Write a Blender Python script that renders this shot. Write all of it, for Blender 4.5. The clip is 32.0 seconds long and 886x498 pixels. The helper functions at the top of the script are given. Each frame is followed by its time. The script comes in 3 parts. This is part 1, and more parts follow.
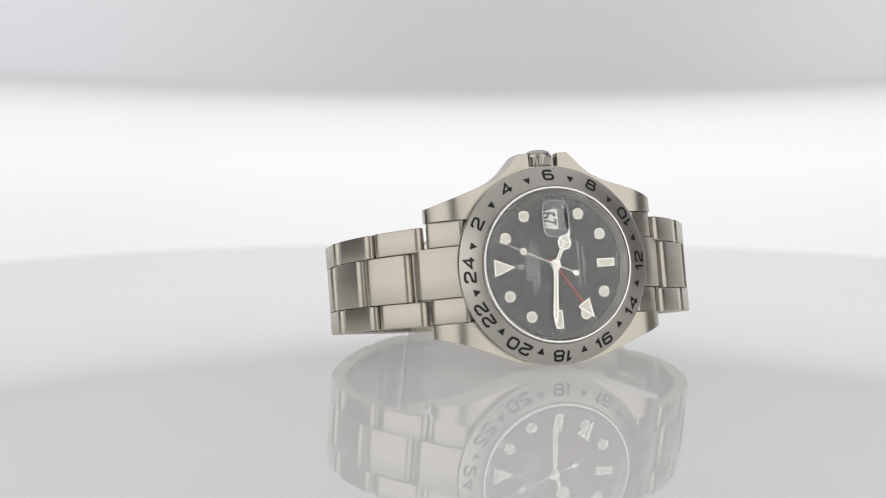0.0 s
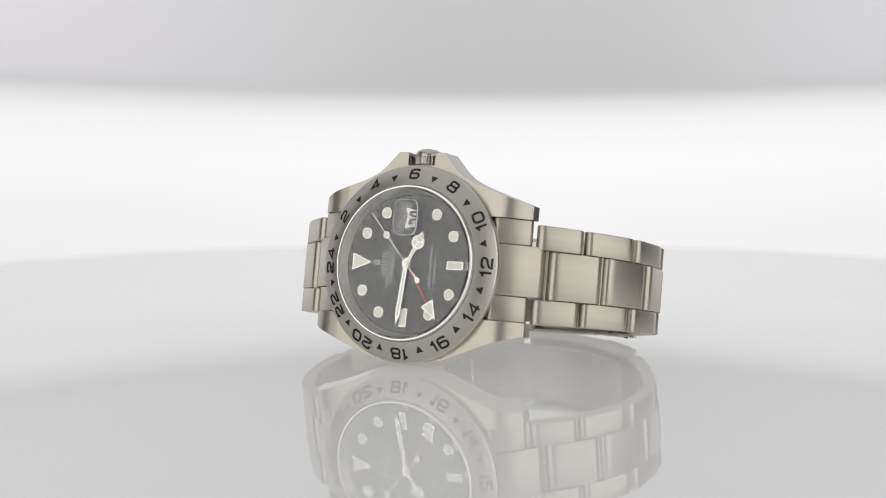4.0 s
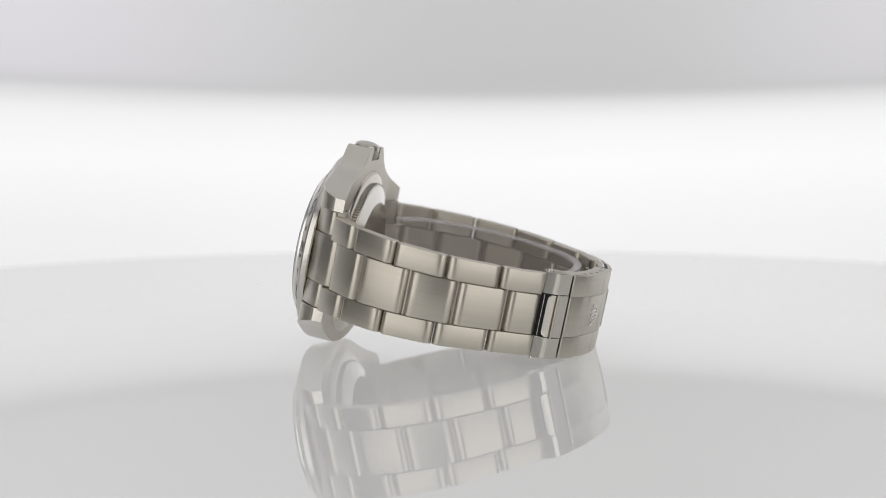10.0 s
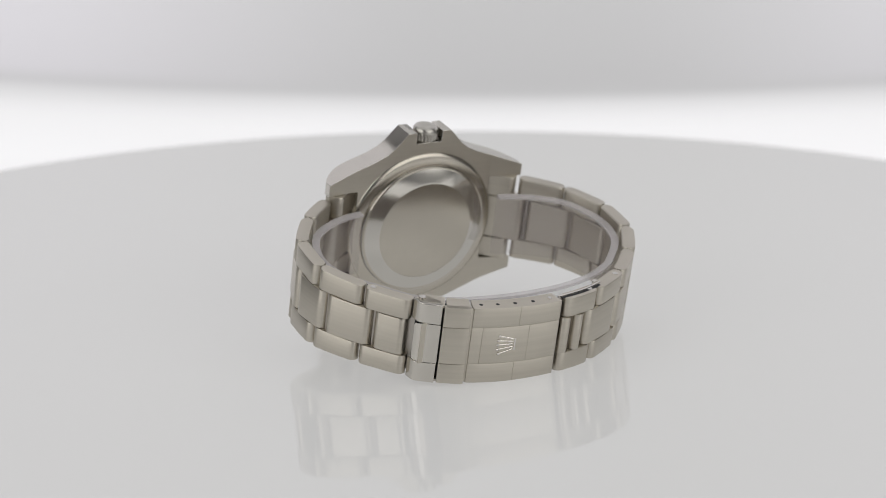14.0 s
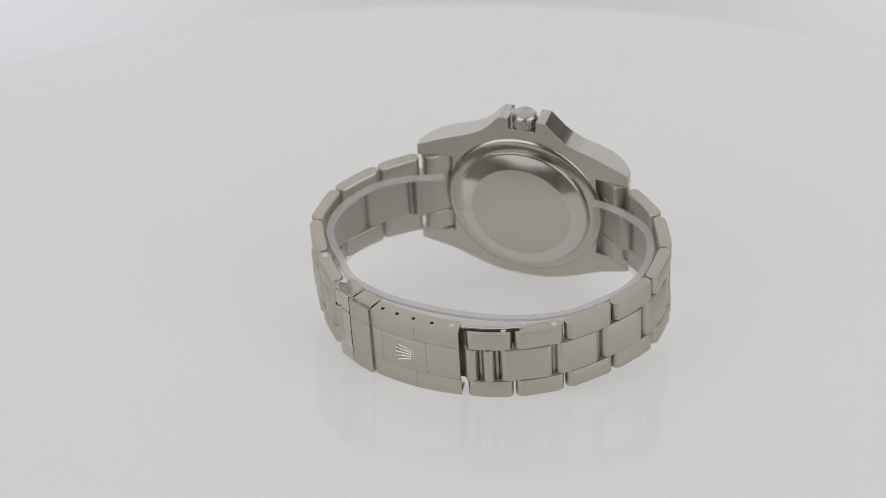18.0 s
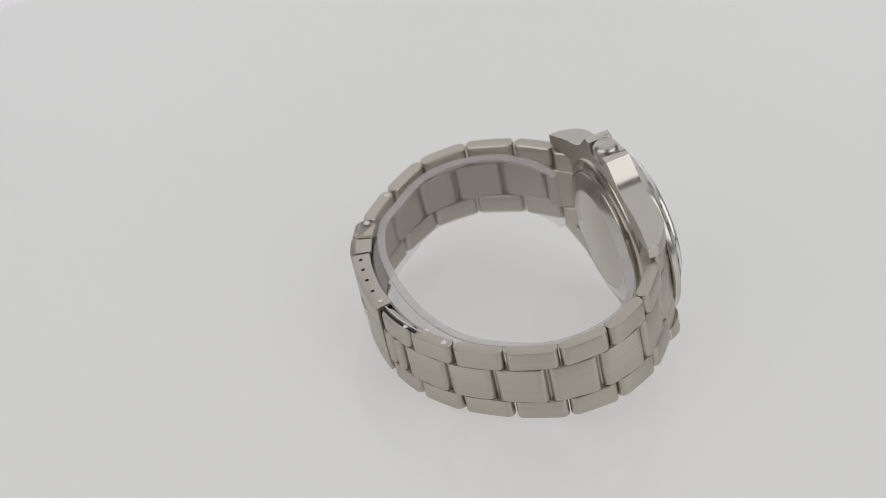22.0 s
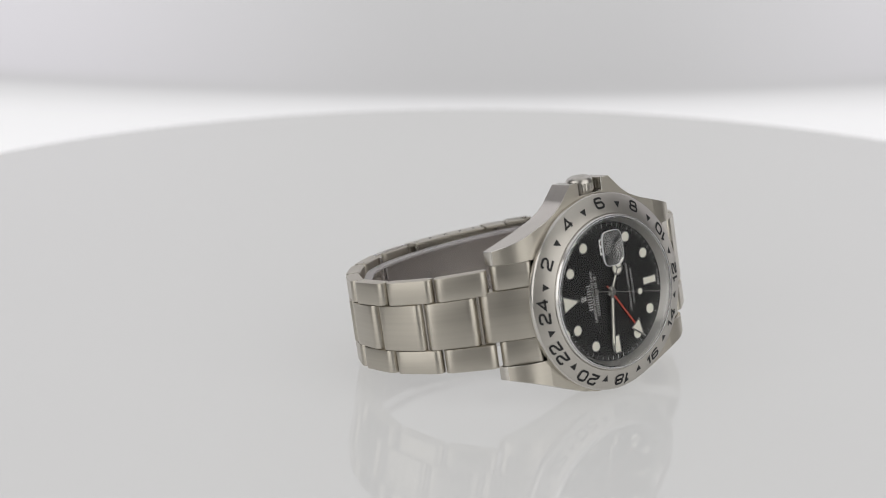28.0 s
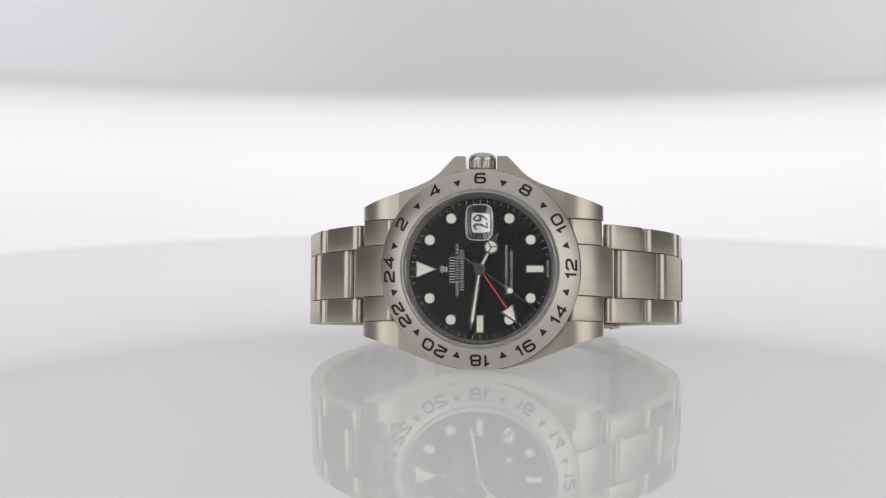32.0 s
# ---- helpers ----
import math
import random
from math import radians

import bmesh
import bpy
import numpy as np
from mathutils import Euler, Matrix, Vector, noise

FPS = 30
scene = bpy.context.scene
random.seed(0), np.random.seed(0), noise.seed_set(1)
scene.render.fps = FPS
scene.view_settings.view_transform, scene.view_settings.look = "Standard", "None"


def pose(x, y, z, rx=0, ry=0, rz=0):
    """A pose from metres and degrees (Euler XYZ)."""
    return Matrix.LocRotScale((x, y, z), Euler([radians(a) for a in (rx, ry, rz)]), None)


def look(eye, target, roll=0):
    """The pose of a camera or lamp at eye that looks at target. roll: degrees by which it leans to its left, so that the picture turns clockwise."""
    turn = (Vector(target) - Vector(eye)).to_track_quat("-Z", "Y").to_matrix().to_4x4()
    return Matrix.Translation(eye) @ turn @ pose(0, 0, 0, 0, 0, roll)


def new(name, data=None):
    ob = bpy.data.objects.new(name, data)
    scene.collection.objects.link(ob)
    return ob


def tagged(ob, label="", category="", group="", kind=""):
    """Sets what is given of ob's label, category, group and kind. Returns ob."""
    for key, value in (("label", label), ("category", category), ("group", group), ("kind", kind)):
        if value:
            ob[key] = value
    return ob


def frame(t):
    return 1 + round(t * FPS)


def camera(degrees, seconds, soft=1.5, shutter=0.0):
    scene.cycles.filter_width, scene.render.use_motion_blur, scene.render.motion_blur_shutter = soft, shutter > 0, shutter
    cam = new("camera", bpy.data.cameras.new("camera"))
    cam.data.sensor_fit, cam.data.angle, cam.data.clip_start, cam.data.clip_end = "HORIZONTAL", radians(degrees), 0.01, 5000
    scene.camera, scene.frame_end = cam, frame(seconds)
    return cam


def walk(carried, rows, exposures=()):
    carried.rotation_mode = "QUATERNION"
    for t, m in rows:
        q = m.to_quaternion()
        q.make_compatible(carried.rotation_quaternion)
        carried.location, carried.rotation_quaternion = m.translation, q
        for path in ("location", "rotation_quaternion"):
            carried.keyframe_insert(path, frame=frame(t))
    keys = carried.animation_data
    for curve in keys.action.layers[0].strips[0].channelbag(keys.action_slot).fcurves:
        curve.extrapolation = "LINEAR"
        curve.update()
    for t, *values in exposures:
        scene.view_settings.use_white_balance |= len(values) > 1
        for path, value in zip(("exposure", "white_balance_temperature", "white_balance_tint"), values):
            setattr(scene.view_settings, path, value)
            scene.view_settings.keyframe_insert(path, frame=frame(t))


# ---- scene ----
MM = 0.001

# ---- camera: stands still, looks slightly down at a motorised turntable ----
PIVOT = Vector((0.0, 0.0, 0.16))          # tilt axis of the turntable, over the studio table
PITCH = radians(5.455)
ROLL = 0.04
RIGHT, AHEAD, UP = Vector((1, 0, 0)), Vector((0, math.cos(PITCH), -math.sin(PITCH))), Vector((0, math.sin(PITCH), math.cos(PITCH)))
EYE = PIVOT - 0.00971 * RIGHT + 0.01662 * UP - 0.4808 * AHEAD
cam = camera(22.23, 32.0, 0.6)
cam.data.dof.use_dof, cam.data.dof.focus_distance, cam.data.dof.aperture_fstop = True, 0.46, 18.0
walk(cam, [(0, look(EYE, EYE + AHEAD, ROLL)), (32, look(EYE, EYE + AHEAD, ROLL))])

# ---- turntable: turn and tilt in degrees at whole seconds ----
TURN = [18.62, 6.54, -5.55, -17.64, -29.73, -41.82, -53.91, -66, -78.1, -90.19, -102.28,
        -114.38, -126.47, -138.56, -150.66, -162.76, -174.87, -186.98, -199.08, -211.19, -223.31, -235.42,
        -247.54, -259.66, -271.78, -283.9, -296.03, -308.15, -320.28, -332.4, -344.53, -356.66, -367.73]
TILT = [0.82, 0.68, 0.72, 0.8, 0.73, 0.59, 0.67, 0.86, 0.68, 0.2, 0.22,
        1.72, 4.49, 7.56, 10.48, 13.2, 15.87, 18.65, 21.5, 24.29, 26.63, 27.86,
        27.69, 26.04, 23.48, 20.69, 17.9, 15.12, 12.38, 9.7, 7.04, 4.4, 1.65]


def glide(values, t):
    """A smooth value between whole seconds (Catmull-Rom)."""
    i = min(int(t), 31)
    u = t - i
    p0, p1, p2, p3 = (values[min(max(k, 0), 32)] for k in (i - 1, i, i + 1, i + 2))
    return 0.5 * (2 * p1 + (p2 - p0) * u + (2 * p0 - 5 * p1 + 4 * p2 - p3) * u * u + (3 * p1 - p0 - 3 * p2 + p3) * u ** 3)


def table_pose(t):
    """Pose of the turntable's glossy top at t seconds: it turns, tilts, and comes to rest before the end."""
    turn_t = t if t < 31.55 else 31.55 + 0.22 * (1 - math.exp(-(t - 31.55) / 0.22))
    return (Matrix.Translation(PIVOT) @ pose(0, 0, 0, glide(TILT, t)) @ pose(0, -0.00004, -0.00369)
            @ pose(0, 0, 0, 0, 0, glide(TURN, turn_t)))


# how the watch lies on the top: on the flank of its case and the rim of its clasp
WATCH_ON_TABLE = pose(0, 0, 0.0001) @ pose(0.00111, -0.03677, 0.02104) @ pose(0, 0, 0, 0, -0.959) @ pose(0, 0, 0, -11.666)

# ---- light: a white sweep behind, soft lamps beside the camera, an added glow overhead ----
world = bpy.data.worlds.new("world")
scene.world = world
world.use_nodes = True
world.node_tree.nodes["Background"].inputs[0].default_value = (0.9, 0.93, 1.0, 1)
world.node_tree.nodes["Background"].inputs[1].default_value = 0.05


def soft_lamp(name, at, to, w, h, power, color=(1, 1, 1)):
    lamp = bpy.data.lights.new(name, "AREA")
    lamp.shape, lamp.size, lamp.size_y, lamp.energy, lamp.color = "RECTANGLE", w, h, power, color
    ob = new(name, lamp)
    ob.matrix_world = look(at, to)
    return ob


soft_lamp("softbox_left", (-0.80, -0.80, 0.50), (0, 0, 0.2), 1.25, 1.1, 5.6, (1, 0.985, 0.96))
soft_lamp("softbox_right", (0.80, -0.80, 0.50), (0, 0, 0.2), 1.25, 1.1, 5.6, (1, 0.985, 0.96))
scene.view_settings.exposure = 0.0

# ---- materials ----
def material(name, base, rough=0.5, metal=0.0, **more):
    m = bpy.data.materials.new(name)
    m.use_nodes = True
    b = m.node_tree.nodes["Principled BSDF"]
    b.inputs["Base Color"].default_value = (*base, 1)
    b.inputs["Roughness"].default_value = rough
    b.inputs["Metallic"].default_value = metal
    for key, value in more.items():
        b.inputs[key.replace("_", " ")].default_value = value
    return m


def link(m, a, out, b, to):
    m.node_tree.links.new(a.outputs[out], b.inputs[to])


def node(m, kind, **values):
    n = m.node_tree.nodes.new(kind)
    for key, value in values.items():
        n.inputs[key.replace("_", " ")].default_value = value
    return n


def ramp(m, stops):
    n = m.node_tree.nodes.new("ShaderNodeValToRGB")
    while len(n.color_ramp.elements) < len(stops):
        n.color_ramp.elements.new(0.5)
    for e, (at, v) in zip(n.color_ramp.elements, stops):
        e.position, e.color = at, (v, v, v, 1)
    return n


def brushed(name, base, rough, stretch, strength, worn=0.06, along=0.0, grain=0.05):
    """Steel with fine drawn lines: noise squeezed along one axis drives roughness and relief."""
    m = material(name, base, rough, 1.0)
    b = m.node_tree.nodes["Principled BSDF"]
    co = node(m, "ShaderNodeTexCoord")
    mp = node(m, "ShaderNodeMapping", Scale=stretch)
    fine = node(m, "ShaderNodeTexNoise", Scale=1.0, Detail=3.0)
    big = node(m, "ShaderNodeTexNoise", Scale=160.0, Detail=2.0)
    link(m, co, "Object", mp, "Vector")
    link(m, mp, 0, fine, "Vector")
    link(m, co, "Object", big, "Vector")
    r = node(m, "ShaderNodeMapRange", From_Min=0.3, From_Max=0.7, To_Min=rough - worn, To_Max=rough + worn)
    mix = node(m, "ShaderNodeMath")
    mix.operation = "ADD"
    half = node(m, "ShaderNodeMath")
    half.operation = "MULTIPLY"
    half.inputs[1].default_value = 0.5
    link(m, fine, 0, mix, 0)
    link(m, big, 0, mix, 1)
    link(m, mix, 0, half, 0)
    link(m, half, 0, r, "Value")
    link(m, r, 0, b, "Roughness")
    bump = node(m, "ShaderNodeBump", Strength=strength, Distance=0.00003)
    link(m, fine, 0, bump, "Height")
    link(m, bump, 0, b, "Normal")
    tone = node(m, "ShaderNodeMapRange", From_Min=0.3, From_Max=0.7, To_Min=1 - grain, To_Max=1 + grain)
    link(m, fine, 0, tone, "Value")
    shade = node(m, "ShaderNodeVectorMath")
    shade.operation = "SCALE"
    shade.inputs[0].default_value = base
    link(m, tone, 0, shade, "Scale")
    link(m, shade, 0, b, "Base Color")
    if along:
        tan = node(m, "ShaderNodeTangent")
        tan.direction_type, tan.axis = "RADIAL", "Z"
        link(m, tan, 0, b, "Tangent")
        b.inputs["Anisotropic"].default_value, b.inputs["Anisotropic Rotation"].default_value = along, 0.25
    return m


STEEL = (0.54, 0.506, 0.443)
# drawn along the bracelet: fine across its width (z), long round the loop
steel_links = brushed("brushed_steel_links", STEEL, 0.38, (22, 22, 1500), 0.0, 0.015, 0.45, 0.035)
steel_case = brushed("brushed_steel_case", STEEL, 0.38, (25, 900, 1500), 0.0, 0.015, 0.0, 0.02)
steel_bezel = brushed("brushed_steel_bezel", (0.54, 0.515, 0.475), 0.40, (900, 900, 900), 0.02, 0.02, 0.0, 0.015)
steel_polished = material("polished_steel", (0.66, 0.64, 0.61), 0.09, 1.0)
steel_back = brushed("satin_steel_back", STEEL, 0.2, (600, 600, 600), 0.0, 0.02, 0.0, 0.015)
# inner steel, darker than STEEL: the shade of the gaps is in its colour
steel_inside = brushed("shaded_inner_steel", (0.40, 0.375, 0.345), 0.35, (2000, 2000, 2000), 0.05, 0.02, 0.0, 0.03)
steel_flange = material("satin_flange", (0.55, 0.54, 0.52), 0.28, 0.9)
ring_bright = material("polished_crystal_ring", (0.80, 0.79, 0.77), 0.2, 1.0)
steel_crown = material("satin_crown_steel", (0.56, 0.54, 0.50), 0.3, 1.0)
steel_ring = material("polished_back_ring", (0.62, 0.60, 0.56), 0.13, 1.0)
steel_flank = brushed("satin_case_flank", (0.60, 0.575, 0.53), 0.2, (300, 300, 300), 0.0, 0.015, 0.0, 0.02)
steel_rim = material("polished_bezel_rim", (0.62, 0.60, 0.565), 0.23, 1.0)
# flat pale colour in place of white reflections in the glass edges
pale_edge = material("pale_edge_reflection", (0.80, 0.80, 0.82), 0.4)
# black enamel of the numerals; also the shade in holes, slots and grooves
paint_and_gap_black = material("black_enamel_and_gap_shade", (0.010, 0.010, 0.011), 0.6)
dial_black = material("black_dial_lacquer", (0.007, 0.007, 0.007), 0.22)
lume = material("cream_lume", (0.72, 0.71, 0.62), 0.6)
white_gold = material("white_gold", (0.74, 0.73, 0.69), 0.13, 1.0)
white_print = material("white_print", (0.48, 0.48, 0.48), 0.6)
red_paint = material("orange_red_paint", (0.45, 0.035, 0.015), 0.4)
date_white = material("date_disc_white", (0.8, 0.8, 0.79), 0.5)

glass = material("sapphire_crystal", (1, 1, 1), 0.0, 0.0, IOR=1.5, Transmission_Weight=1.0)
lens_glass = material("sapphire_lens", (1, 1, 1), 0.0, 0.0, IOR=1.62, Transmission_Weight=1.0)

# clear plastic film that lines the bracelet
film = material("clear_plastic_film", (0.45, 0.40, 0.41), 0.2, 0.0, IOR=1.35, Alpha=0.13)
film_rim = material("film_edge_plastic", (0.70, 0.67, 0.68), 0.3, 0.0, IOR=1.3, Alpha=0.42)

# white acrylic top: glossy, its light from below put in as even emission
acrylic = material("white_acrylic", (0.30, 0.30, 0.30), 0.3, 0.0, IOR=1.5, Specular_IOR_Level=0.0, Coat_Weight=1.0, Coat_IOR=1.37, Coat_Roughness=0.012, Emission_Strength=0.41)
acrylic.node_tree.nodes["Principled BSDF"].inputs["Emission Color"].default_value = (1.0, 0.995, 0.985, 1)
ab = acrylic.node_tree.nodes["Principled BSDF"]
aco = node(acrylic, "ShaderNodeTexCoord")
an = node(acrylic, "ShaderNodeTexNoise", Scale=9.0, Detail=3.0)
ar = node(acrylic, "ShaderNodeMapRange", From_Min=0.3, From_Max=0.7, To_Min=0.008, To_Max=0.02)
link(acrylic, aco, "Object", an, "Vector")
link(acrylic, an, 0, ar, "Value")
link(acrylic, ar, 0, ab, "Coat Roughness")


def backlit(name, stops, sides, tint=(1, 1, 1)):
    """White cloth with its lighting painted as emission. The glow follows the height over the sagging hem (stops) and
    changes towards the ends (sides).
    """
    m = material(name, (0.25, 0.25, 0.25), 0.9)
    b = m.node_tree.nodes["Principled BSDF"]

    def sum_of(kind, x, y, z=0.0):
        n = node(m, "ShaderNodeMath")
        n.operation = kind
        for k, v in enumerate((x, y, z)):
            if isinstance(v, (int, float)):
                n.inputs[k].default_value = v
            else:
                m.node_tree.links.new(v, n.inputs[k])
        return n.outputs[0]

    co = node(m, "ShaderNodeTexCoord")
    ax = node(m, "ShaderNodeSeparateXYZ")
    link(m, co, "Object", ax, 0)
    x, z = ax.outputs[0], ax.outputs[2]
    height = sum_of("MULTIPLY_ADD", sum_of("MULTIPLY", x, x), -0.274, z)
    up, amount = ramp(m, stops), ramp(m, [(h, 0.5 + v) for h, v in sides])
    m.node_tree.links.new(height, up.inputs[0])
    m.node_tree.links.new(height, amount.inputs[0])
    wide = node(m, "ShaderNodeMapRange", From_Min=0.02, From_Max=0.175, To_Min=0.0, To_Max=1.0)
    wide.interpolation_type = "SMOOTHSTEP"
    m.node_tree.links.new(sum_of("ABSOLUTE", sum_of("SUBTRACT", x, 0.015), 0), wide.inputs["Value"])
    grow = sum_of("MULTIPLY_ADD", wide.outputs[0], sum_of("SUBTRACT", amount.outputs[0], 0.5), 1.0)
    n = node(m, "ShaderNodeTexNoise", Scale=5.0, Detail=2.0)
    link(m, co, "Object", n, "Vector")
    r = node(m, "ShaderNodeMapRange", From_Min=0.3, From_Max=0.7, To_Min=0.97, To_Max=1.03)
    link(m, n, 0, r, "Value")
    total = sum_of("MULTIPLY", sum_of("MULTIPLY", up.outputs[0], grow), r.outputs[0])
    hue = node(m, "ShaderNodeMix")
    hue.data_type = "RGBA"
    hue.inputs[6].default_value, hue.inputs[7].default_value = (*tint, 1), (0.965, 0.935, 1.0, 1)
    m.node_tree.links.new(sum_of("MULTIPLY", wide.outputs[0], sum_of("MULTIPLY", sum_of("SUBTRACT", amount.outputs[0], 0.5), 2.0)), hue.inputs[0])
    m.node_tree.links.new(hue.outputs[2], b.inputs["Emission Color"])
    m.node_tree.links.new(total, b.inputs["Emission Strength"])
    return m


# light on the backdrop is put in as emission: white below, grey band above
sweep_glow = backlit("white_cloth_painted_glow", [(0.0113, 0.608), (0.1556, 0.76), (0.1797, 0.817), (0.1925, 0.76), (0.1982, 0.665), (0.2002, 0.541), (0.2023, 0.399), (0.2046, 0.38), (0.2167, 0.394), (0.2356, 0.408), (0.4763, 0.437)],
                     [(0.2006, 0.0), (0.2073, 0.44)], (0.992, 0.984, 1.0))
roof_glow = backlit("roof_panel_glow", [(0.0, 0.54), (1.0, 0.54)], [(0.0, 0.0), (1.0, 0.0)])
room_grey = material("pale_studio_paint", (0.65, 0.65, 0.65), 0.8)
floor_grey = material("grey_studio_floor", (0.2, 0.2, 0.2), 0.7)
table_dark = material("dark_table_laminate", (0.03, 0.03, 0.03), 0.6)
body_dark = material("dark_turntable_body", (0.03, 0.03, 0.032), 0.4)


# ---- mesh helpers ----
def done(bm):
    bmesh.ops.recalc_face_normals(bm, faces=bm.faces)
    return bm


def mesh_of(name, bm, mat, smooth=True, angle=35):
    me = bpy.data.meshes.new(name)
    done(bm)
    bm.to_mesh(me)
    bm.free()
    me.materials.append(mat)
    if smooth:
        for poly in me.polygons:
            poly.use_smooth = True
        me.set_sharp_from_angle(angle=radians(angle))
    return me


def part(name, bm, mat, parent, label="", m=None, smooth=True):
    """Link a bmesh as one mesh object under a thing or a part."""
    ob = new(name, mesh_of(name, bm, mat, smooth))
    ob.parent = parent
    if m is not None:
        ob.matrix_basis = m
    return tagged(ob, label)


def bevel(ob, width, segments=2):
    mod = ob.modifiers.new("edge", "BEVEL")
    mod.width, mod.segments, mod.limit_method, mod.angle_limit = width, segments, "ANGLE", radians(40)
    return ob


def lathe(profile, n=96, axis="Y", closed=False):
    """Turn a profile of (radius, height) round an axis; heights run along it."""
    bm = bmesh.new()
    rings = []
    for r, h in profile:
        ring = []
        for k in range(n if r > 1e-9 else 1):
            a = 2 * math.pi * k / n
            c, s = r * math.cos(a), r * math.sin(a)
            ring.append(bm.verts.new((c, h, s) if axis == "Y" else (c, s, h)))
        rings.append(ring)
    pairs = list(zip(rings, rings[1:])) + ([(rings[-1], rings[0])] if closed else [])
    for a, b in pairs:
        for k in range(n):
            if len(a) == 1 and len(b) == 1:
                continue
            if len(a) == 1:
                bm.faces.new((a[0], b[k], b[(k + 1) % n]))
            elif len(b) == 1:
                bm.faces.new((a[k], b[0], a[(k + 1) % n]))
            else:
                bm.faces.new((a[k], b[k], b[(k + 1) % n], a[(k + 1) % n]))
    return bm


def prism(points, y0, y1, bm=None):
    """A closed outline in x and z, between two depths y."""
    bm = bm or bmesh.new()
    a = [bm.verts.new((x, y0, z)) for x, z in points]
    b = [bm.verts.new((x, y1, z)) for x, z in points]
    bm.faces.new(a)
    bm.faces.new(b)
    for i in range(len(points)):
        j = (i + 1) % len(points)
        bm.faces.new((a[i], a[j], b[j], b[i]))
    return bm


def block(x0, x1, y0, y1, z0, z1, bm=None):
    return prism([(x0, z0), (x1, z0), (x1, z1), (x0, z1)], y0, y1, bm)


def setting(name, bm, mat, label, smooth=True):
    return tagged(new(name, mesh_of(name, bm, mat, smooth)), label, kind="structure")


# ---- the studio: an added unseen grey room, a white sweep behind, an added panel above ----
def arc_wall(radius, low, high, a0, a1, thick=0.004, n=64):
    """An upright curved sheet round the turntable, from one bearing to another (degrees from straight ahead)."""
    bm = bmesh.new()
    rows = []
    for k in range(n + 1):
        a = radians(a0 + (a1 - a0) * k / n)
        rows.append([bm.verts.new((r * math.sin(a), r * math.cos(a), z)) for r, z in
                     ((radius, low(a)), (radius, high(a)), (radius + thick, high(a)), (radius + thick, low(a)))])
    for p, q in zip(rows, rows[1:]):
        for i in range(4):
            bm.faces.new((p[i], p[(i + 1) % 4], q[(i + 1) % 4], q[i]))
    bm.faces.new(rows[0])
    bm.faces.new(rows[-1])
    return bm


R_SWEEP = 0.26
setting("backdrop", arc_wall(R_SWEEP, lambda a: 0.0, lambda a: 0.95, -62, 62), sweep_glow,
        "curved white cloth backdrop, its light and grey upper band painted in")
# unseen glowing panel, added overhead to light the watch and turntable
bm = lathe([(0, 0.95), (0.7, 0.95), (0.7, 0.955), (0, 0.955)], 96, "Z")
setting("roof_light_panel", bm, roof_glow, "round glowing panel added over the turntable, out of view")
# unseen room, added to close the place and reflect dimly in the steel
setting("floor", block(-2, 2, -2, 2, -0.82, -0.8), floor_grey, "plain grey studio floor", False)
bm = block(-2, -1.98, -2, 2, -0.8, 1.6)
setting("wall_west", bm, room_grey, "plain grey wall added out of view", False)
setting("wall_east", block(1.98, 2, -2, 2, -0.8, 1.6), room_grey, "plain grey wall added out of view", False)
setting("wall_north", block(-1.98, 1.98, 1.98, 2, -0.8, 1.6), room_grey, "plain grey wall added out of view", False)
setting("wall_south", block(-1.98, 1.98, -2, -1.98, -0.8, 1.6), room_grey, "plain grey wall added out of view", False)
setting("ceiling", block(-2, 2, -2, 2, 1.6, 1.62), room_grey, "plain grey ceiling added out of view", False)

setting("studio_table", block(-0.8, 0.8, -0.3, 0.72, -0.8, -0.001), table_dark, "plain dark studio table under the backdrop", False)

# ---- the turntable ----
R_TOP = 0.203
turntable = tagged(new("turntable"), "round glossy white acrylic turntable that turns and tilts", "turntable")
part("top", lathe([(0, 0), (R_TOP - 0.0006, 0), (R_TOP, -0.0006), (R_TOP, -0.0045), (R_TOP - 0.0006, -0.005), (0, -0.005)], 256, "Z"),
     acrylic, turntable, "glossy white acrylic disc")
part("hub", lathe([(0, -0.005), (0.05, -0.005), (0.05, -0.02), (0.03, -0.035), (0, -0.035)], 64, "Z"), body_dark, turntable)

stand = tagged(new("turntable_stand"), "dark metal stand carrying the turntable's tilting hub", "stand")
part("base_plate", lathe([(0, 0), (0.08, 0), (0.08, 0.008), (0.078, 0.01), (0, 0.01)], 64, "Z"), body_dark, stand)
part("column", lathe([(0, 0.01), (0.022, 0.01), (0.022, 0.104), (0.018, 0.108), (0, 0.108)], 48, "Z"), body_dark, stand)

# ---- the watch: x to six o'clock, y to the back, z to the winding crown ----
watch = tagged(new("wristwatch"), "steel wristwatch with black dial lying on its side", "watch")


def mm_lathe(profile, n=128, axis="Y", closed=False):
    return lathe([(r * MM, h * MM) for r, h in profile], n, axis, closed)


def outline(x, table):
    return float(np.interp(abs(x), [p[0] for p in table], [p[1] for p in table]))


